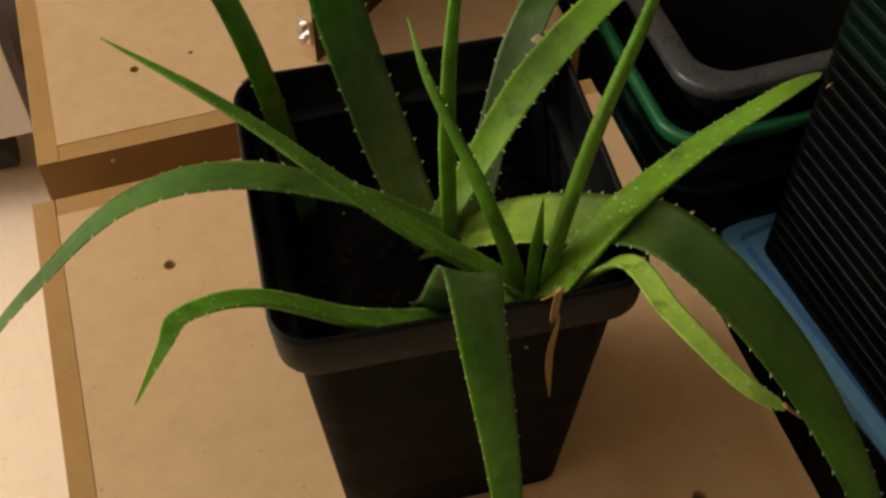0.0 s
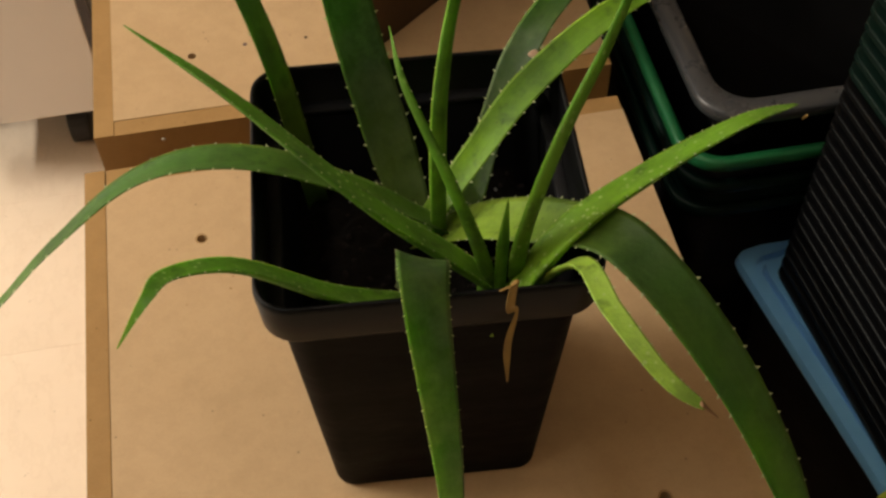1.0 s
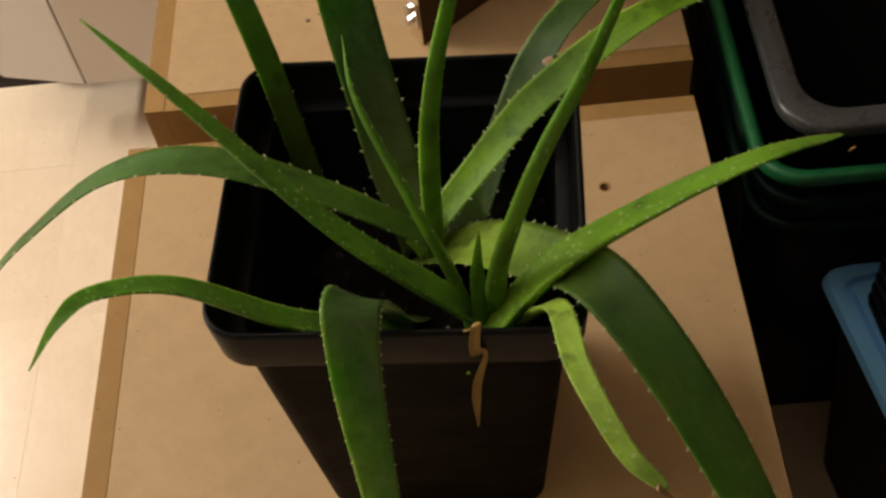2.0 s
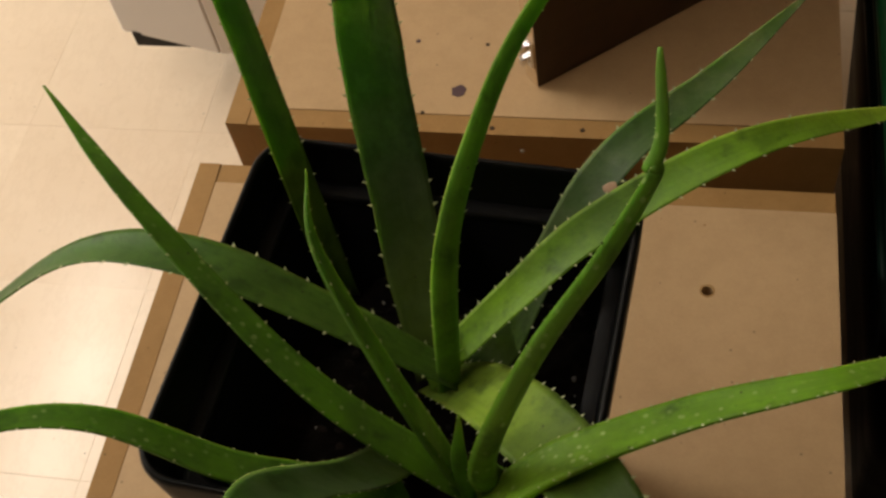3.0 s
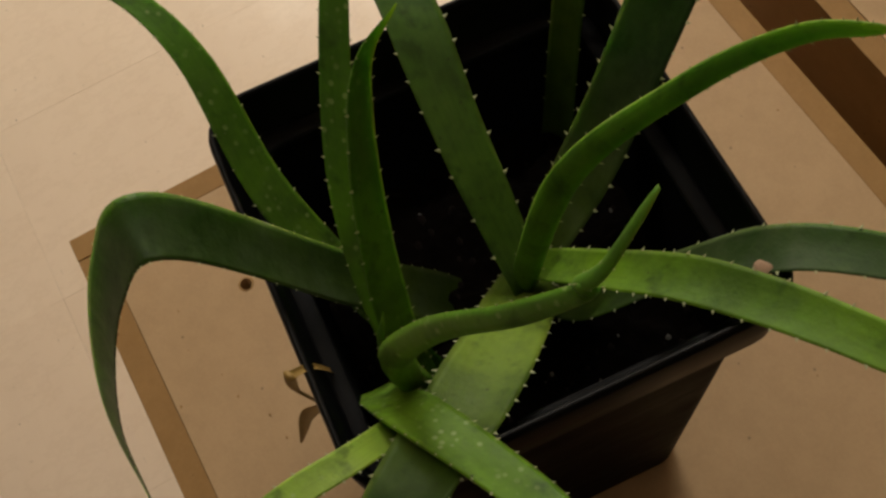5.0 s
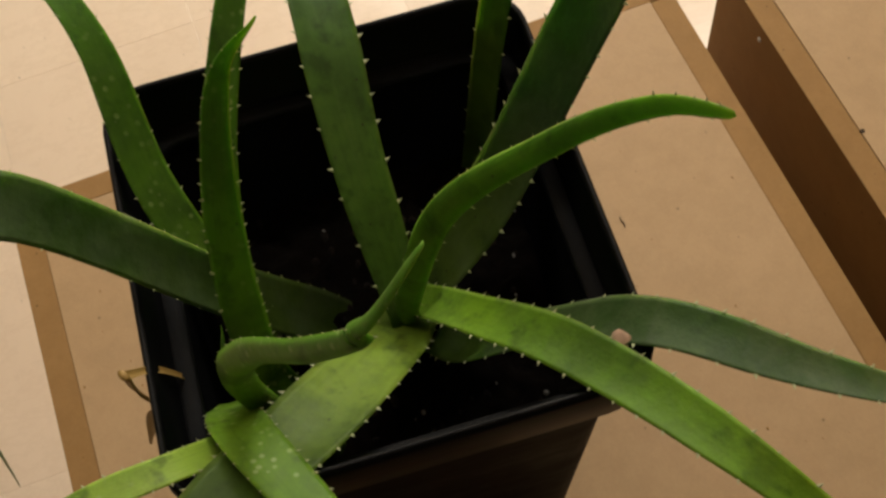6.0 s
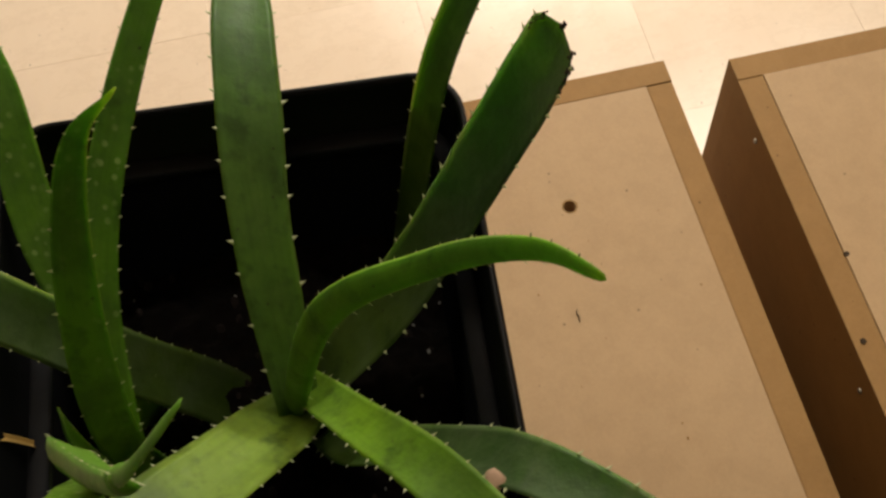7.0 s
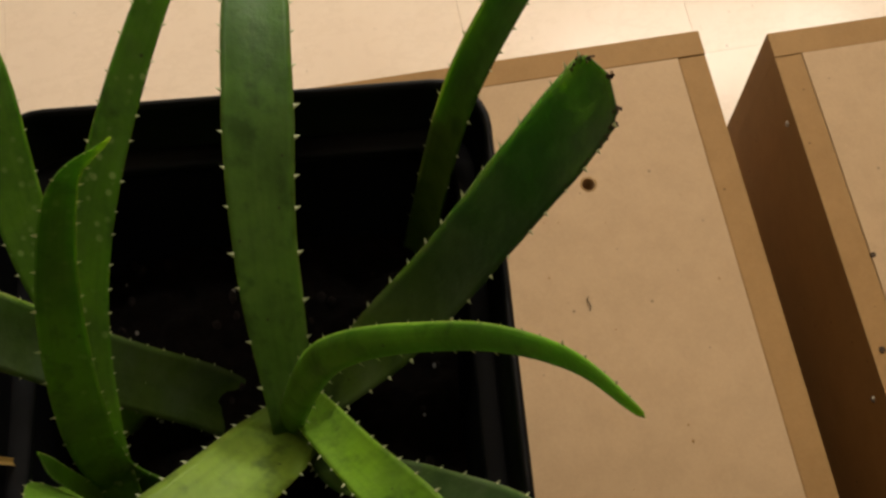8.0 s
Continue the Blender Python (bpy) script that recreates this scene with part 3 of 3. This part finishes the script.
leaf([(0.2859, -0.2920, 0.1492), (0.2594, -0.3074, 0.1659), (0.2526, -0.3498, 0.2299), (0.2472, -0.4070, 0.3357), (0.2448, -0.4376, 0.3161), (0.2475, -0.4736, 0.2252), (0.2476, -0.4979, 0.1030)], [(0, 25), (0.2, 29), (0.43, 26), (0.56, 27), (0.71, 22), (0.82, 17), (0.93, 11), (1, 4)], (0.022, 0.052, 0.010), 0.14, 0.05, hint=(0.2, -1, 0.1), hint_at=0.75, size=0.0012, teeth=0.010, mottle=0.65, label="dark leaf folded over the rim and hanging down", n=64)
leaf([(0.3266, -0.3433, 0.1750), (0.2855, -0.3476, 0.2399), (0.2313, -0.3343, 0.2941), (0.1636, -0.2904, 0.3502), (0.1118, -0.2437, 0.3684)], [(0, 15), (0.3, 18), (0.42, 16.5), (0.5, 15), (0.65, 12.5), (0.85, 8), (1, 1.2)], BRIGHT, 0.55, 0.02, hint=(0.4, 0, 1), teeth=0.009, size=0.0016, flecks=0.6, label="slim flecked green leaf of the offset")
leaf([(0.2980, -0.3359, 0.1810), (0.2949, -0.3466, 0.2418), (0.2748, -0.3385, 0.3150), (0.2549, -0.3218, 0.3720), (0.2506, -0.3019, 0.3938)], [(0, 15), (0.35, 17), (0.5, 15), (0.6, 13.5), (0.74, 10), (1, 1)], BRIGHT, 0.45, 0.03, hint=(0.8, 0.2, 0.4), label="upright inner leaf of the offset", flecks=0.2)
leaf([(0.3178, -0.3329, 0.1818), (0.3091, -0.3542, 0.2632), (0.3316, -0.3403, 0.3322), (0.3596, -0.3204, 0.3774), (0.3765, -0.3074, 0.4085), (0.3763, -0.3077, 0.4103), (0.3796, -0.3015, 0.4215), (0.3774, -0.2852, 0.4453)], [(0, 15), (0.15, 15), (0.3, 14), (0.45, 12), (0.57, 9.5), (0.66, 7), (0.74, 6), (0.86, 5.2), (0.96, 4), (1, 1.8)], BRIGHT, 0.6, 0.02, hint=(-0.6, 0.2, 0.5), teeth=0.009, size=0.0016, flecks=0.5, label="slender bright leaf with a thin bent tip", n=56)
leaf([(0.2908, -0.3692, 0.2052), (0.3339, -0.3587, 0.2709), (0.3930, -0.3370, 0.2902), (0.4525, -0.3237, 0.3062), (0.5095, -0.2803, 0.2637)], [(0, 19), (0.22, 24), (0.34, 22), (0.56, 18), (0.78, 13), (0.92, 9), (1, 3)], LIGHT, 0.45, 0.04, hint=(-0.4, 0.2, 1), teeth=0.009, size=0.0016, flecks=0.7, label="bright green flecked leaf with a withered tip")
leaf([(0.2600, -0.3404, 0.1809), (0.2623, -0.3449, 0.2035), (0.2084, -0.3654, 0.2560), (0.1561, -0.3679, 0.3008), (0.1216, -0.3820, 0.3214), (0.1101, -0.4050, 0.3330), (0.0917, -0.4176, 0.3134)], [(0, 17), (0.3, 20), (0.45, 17), (0.55, 14), (0.75, 9), (1, 0.8)], BRIGHT, 0.42, 0.04, hint=(0.5, 0, 1), teeth=0.009, size=0.0016, flecks=0.5, label="small green leaf curling over the rim")
leaf([(0.3097, -0.3541, 0.2053), (0.3381, -0.3801, 0.2732), (0.3458, -0.4257, 0.2854), (0.3619, -0.4677, 0.2808), (0.3787, -0.4856, 0.2739)], [(0, 11), (0.4, 13), (0.55, 12), (0.82, 9.5), (0.95, 6.5), (1, 3)], (0.30, 0.48, 0.06), 0.42, 0.03, hint=(0, 0.5, 1), teeth=0.009, size=0.0016, flecks=0.8, label="yellowish flecked leaf with a brown tip")
leaf([(0.3016, -0.3506, 0.1886), (0.3014, -0.3565, 0.2603), (0.3049, -0.3518, 0.3022)], [(0, 8), (0.6, 7.5), (1, 0.8)], GREEN, 0.4, 0.05, hint=(0, 1, 0.2), label="tiny young centre leaf", n=20, teeth=0.006, size=0.0012)
leaf([(0.2868, -0.3772, 0.2304), (0.2916, -0.3854, 0.2608), (0.2989, -0.3943, 0.2797), (0.2992, -0.3948, 0.2796), (0.2974, -0.3964, 0.2602), (0.3026, -0.3911, 0.2477), (0.2962, -0.3991, 0.2278), (0.2948, -0.4076, 0.2001)], [(0, 3), (0.22, 3.5), (0.4, 6), (0.52, 7), (0.62, 6), (0.71, 2.2), (0.82, 6), (0.9, 6), (1, 1)], (0.4, 0.3, 0.1), 0.15, 0.2, hint=(0, 0.4, 1), teeth=0, label="dried yellow leaf hanging over the rim", mat=DRY)
leaf([(0.3732, -0.4900, 0.2879), (0.3782, -0.4922, 0.2816), (0.3819, -0.4938, 0.2773)], [(0, 4), (0.5, 2.6), (1, 1.2)], (0, 0, 0), 0.4, 0.02, hint=(0, 0.2, 1), teeth=0, n=12, mat=DRY_TIP, name="withered_tip", label="brown withered leaf tip")
leaf([(0.5155, -0.2851, 0.2573), (0.5144, -0.2840, 0.2532), (0.5131, -0.2856, 0.2546)], [(0, 3), (0.5, 2.4), (1, 0.8)], (0, 0, 0), 0.4, 0.02, hint=(0, 0.2, 1), teeth=0, n=12, mat=DRY, name="withered_tip", label="dry yellowish leaf tip")
bm = bmesh.new()
bmesh.ops.create_icosphere(bm, subdivisions=2, radius=0.0052, matrix=Matrix.Diagonal((0.85, 0.7, 0.25, 1)))
for v in bm.verts:
    v.co *= 1 + 0.3 * noise.noise(v.co * 400)
s2 = part("scar", bm, SCARRED, sc, "pale brown corky scar", smooth=True)
p, side, w, t, nn, s = MARGINS[sc.name][24]
s2.location = p + (side if side.y < 0 else -side) * w * 0.86 + nn * 0.0006
# shrivelled brown edge of the cut-off tip
rnd = random.Random(12)
bm = bmesh.new()
rim_d = MARGINS[cut.name]
for k in range(110):
    i = rnd.choice((34, 37, 39, 40, 40, 41, 41, 41, 42, 42, 42, 42, 43, 43, 43))
    p, side, w, t, nn, s = rim_d[i]
    a = (rnd.choice((-1, 1)) if i > 39 else (1 if side.x > 0 else -1)) * rnd.uniform(0.84, 0.97)
    r = rnd.uniform(0.0003, 0.0006)
    bmesh.ops.create_icosphere(bm, subdivisions=1, radius=r, matrix=Matrix.Translation(p + side * a * w + nn * rnd.uniform(-0.0015, 0.0003) + t * rnd.uniform(-0.0015, 0.0015)) @ Matrix.Diagonal((0.8, 0.8, rnd.uniform(1.2, 2.2), 1)))
part("withered_tip", bm, WITHERED, cut, "shrivelled brown edge of the cut-off tip", smooth=True)
tagged(aloe, "green aloe plant with toothed leaves in the black pot", "aloe plant")


# ---- crates and trays beside the cabinets ----
def crate(x0, x1, y0, y1, z0, z1, mat, rim_mat, name, label, cat, lip=0.014, taper=0.03):
    cx, cy, hx, hy = (x0 + x1) / 2, (y0 + y1) / 2, (x1 - x0) / 2, (y1 - y0) / 2
    ob = empty(name, cx, cy, z0)
    h = z1 - z0
    bm = bmesh.new()
    rings = [rounded(bm, hx - lip - taper, hy - lip - taper, 0.03, 0, 6), rounded(bm, hx - lip, hy - lip, 0.035, h - 0.012, 6),
             rounded(bm, hx - lip - 0.003, hy - lip - 0.003, 0.033, h - 0.012, 6), rounded(bm, hx - lip - taper - 0.003, hy - lip - taper - 0.003, 0.028, 0.004, 6)]
    skin(bm, rings)
    bm.faces.new(rings[0][::-1]), bm.faces.new(rings[-1])
    part("body", bm, mat, ob, smooth=True)
    bm = bmesh.new()
    rings = [rounded(bm, hx - a, hy - a, r, h + z, 8) for a, r, z in
             ((0.002, 0.040, -0.014), (0.0, 0.042, -0.012), (0.0, 0.042, -0.002), (0.002, 0.041, 0.0), (lip - 0.004, 0.036, 0.0), (lip - 0.001, 0.034, -0.003), (lip, 0.034, -0.0125), (lip - 0.002, 0.035, -0.013), (lip - 0.004, 0.036, -0.004), (0.004, 0.040, -0.004))]
    skin(bm, rings, close=True)
    part("rim", bm, rim_mat, ob, "turned-over plastic rim", smooth=True)
    return tagged(ob, label, cat, group="stacked crates")


CRX, CRY = 1.02, 0.50
crate(0.556, CRX, -0.085, CRY, -0.20, 0.037, POT_MATT, TRAY_GREY, "crate", "black plastic crate with a shiny charcoal rim", "crate", lip=0.024)
crate(0.540, CRX + 0.01, -0.098, CRY + 0.01, -0.245, -0.008, TRAY_BLACK, TRAY_GREEN, "crate", "black crate with a bright green rim", "crate", lip=0.012)
crate(0.545, CRX + 0.005, -0.094, CRY + 0.005, -0.285, -0.045, TRAY_DARKGREEN, TRAY_DARKGREEN, "crate", "dark green plastic crate nested in the stack", "crate", lip=0.012)
crate(0.545, CRX + 0.005, -0.090, CRY + 0.005, FLOOR + 0.002, -0.085, TRAY_BLACK, TRAY_DARKGREEN, "crate", "lowest dark crate of the stack on the floor", "crate", lip=0.010)

# blue storage box under the tray stack
TURN_B, TRAY_TURN = 8.6, 5.0
corner = pose(0.620, -0.077, 0, 0, 0, TURN_B)
spot = corner @ Vector((0.240, -0.272, 0))
blue = empty("storage_box", spot.x, spot.y, FLOOR, TURN_B)
bm = bmesh.new()
rings = [rounded(bm, 0.20, 0.23, 0.02, 0, 4), rounded(bm, 0.225, 0.255, 0.02, 0.300, 4)]
skin(bm, rings)
bm.faces.new(rings[0][::-1]), bm.faces.new(rings[1])
# body takes the black plastic to give its sides their deep shade
part("body", bm, TRAY_BLACK, blue, "box body, black for its shaded sides")
bm = bmesh.new()
rings = [rounded(bm, 0.236, 0.268, 0.015, 0.302, 4), rounded(bm, 0.240, 0.272, 0.015, 0.312, 4), rounded(bm, 0.238, 0.270, 0.014, 0.322, 4), rounded(bm, 0.2245, 0.2565, 0.014, 0.322, 4), rounded(bm, 0.2235, 0.2555, 0.013, 0.313, 4), rounded(bm, 0.2185, 0.2505, 0.013, 0.313, 4), rounded(bm, 0.2175, 0.2495, 0.013, 0.323, 4)]
skin(bm, rings)
bm.faces.new(rings[0][::-1]), bm.faces.new(rings[-1])
part("lid", bm, BLUE, blue, "light blue lid with a groove along its edge")
tagged(blue, "storage box with a light blue grooved lid, body blackened for shade", "storage box")


stack = pose(0.650, -0.112, 0, 0, 0, TRAY_TURN) @ Vector((0.215, -0.235, 0))


def ribbed_tray(z, mat, k):
    """One shallow tray of the nested stack; only its rim shows."""
    ob = empty("seed_tray", stack.x, stack.y, z, TRAY_TURN)
    hx, hy = 0.215, 0.235
    bm = bmesh.new()
    rings = [rounded(bm, hx - a, hy - a, 0.015, h, 3) for a, h in ((0.014, -0.004), (0.010, 0.0045), (0.001, 0.0048), (0.0, 0.0056), (0.0, 0.0104), (0.001, 0.0112), (0.004, 0.0116), (0.016, 0.0116))]
    skin(bm, rings)
    bm.faces.new(rings[0][::-1]), bm.faces.new(rings[-1])
    part("rim", bm, mat, ob)
    return tagged(ob, "black seed tray in a nested stack" if mat is TRAY_BLACK else "dark green seed tray in a nested stack", "seed tray", group="stack of seed trays")


for k in range(26):
    ribbed_tray(FLOOR + 0.328 + 0.0164 * k, TRAY_BLACK if k < 17 else TRAY_DARKGREEN, k)

# lime watering can beside the storage box
can = empty("watering_can", 0.600, -0.51, FLOOR)
bm = bmesh.new()
rings = [[bm.verts.new((r * math.cos(6.2832 * k / 24), r * math.sin(6.2832 * k / 24), z)) for k in range(24)] for r, z in ((0.050, 0), (0.058, 0.01), (0.056, 0.34), (0.044, 0.38), (0.040, 0.38))]
skin(bm, rings)
bm.faces.new(rings[0][::-1]), bm.faces.new(rings[-1])
part("body", bm, LIME, can, smooth=True)
part("handle", tube(bmesh.new(), spline([(0.01, -0.035, 0.37), (0.012, -0.02, 0.45), (0.012, 0.04, 0.485), (0.012, 0.085, 0.43), (0.008, 0.045, 0.28)], 28), 0.016), LIME, can, smooth=True)
tagged(can, "lime green plastic watering can on the floor", "watering can")


# ---- white cabinet on castors beyond ----
wc = empty("white_cabinet", -0.222, 0.470, FLOOR)
# carcass and side strip coloured dark to give the shaded gap beside the doors
part("body", box(-0.130, 0.178, 0.050, 0.42, 0.13, 0.72), CARCASS, wc, "carcass coloured dark as shade", bevel=0.003)
part("side_panel", box(0.168, 0.180, 0.0, 0.0495, 0.13, 0.72), CARCASS, wc, "added strip, dark as the shaded gap beside the doors")
part("door", box(0.0015, 0.167, 0.0, 0.0195, 0.125, 0.72), WHITE, wc, bevel=0.002)
left_door = part("door", box(-0.155, 0.0, 0.0, 0.0195, 0.0, 0.595), WHITE, wc, "white door turned a little inwards", bevel=0.002)
left_door.location, left_door.rotation_euler = (-0.0015, 0.0, 0.125), (0, 0, radians(-14))
for x, y in ((-0.10, 0.17), (0.105, 0.085), (-0.10, 0.36), (0.105, 0.36)):
    bm = bmesh.new()
    bmesh.ops.create_cone(bm, cap_ends=True, segments=20, radius1=0.04, radius2=0.04, depth=0.03, matrix=pose(x, y, 0.0405, 0, 90, 0))
    cst = part("castor", bm, RUBBER, wc, "black castor wheel", bevel=0.004)
    part("bracket", box(x - 0.02, x + 0.02, y - 0.02, y + 0.02, 0.083, 0.129), RUBBER, cst)
# black strip added to give the shadow below the doors
part("under_shade", box(-0.135, 0.135, 0.03, 0.05, 0.105, 0.1295), RUBBER, wc, "dark strip for the shade under the cabinet")
tagged(wc, "white lacquered cabinet with two doors on black castors", "cabinet")


# ---- floor tiles, the pieces last ----
PITCH, SX, SY = 0.2642, -0.279, 0.172
bm = box(0.0001, PITCH - 0.0001, 0.0001, PITCH - 0.0001, -0.003, 0.0)
tile_mesh = link("tile", bm, TILE, floor, bevel=0.00025)
tile_mesh.location = (SX, SY, FLOOR)
rest = bmesh.new()
i0, i1 = int((X0 - SX) / PITCH) - 1, int((X1 - SX) / PITCH) + 1
j0, j1 = int((Y0 - SY) / PITCH) - 1, int((Y1 - SY) / PITCH) + 1
for i in range(i0, i1 + 1):
    for j in range(j0, j1 + 1):
        x, y = SX + i * PITCH, SY + j * PITCH
        if (i, j) == (0, 0) or x < X0 - 0.2 or x > X1 or y < Y0 - 0.2 or y > Y1:
            continue
        if -1.9 < x < 0.7 and -1.6 < y < 1.5:
            ob = new("tile", tile_mesh.data)
            ob.parent, ob.location = floor, (x, y, FLOOR + 0.0002 * math.sin(i * 7 + j * 3))
        else:
            box(x + 0.0006, x + PITCH - 0.0006, y + 0.0006, y + PITCH - 0.0006, FLOOR - 0.003, FLOOR, rest)
far = link("far_tiles", rest, TILE, floor)
far["kind"] = "stuff"
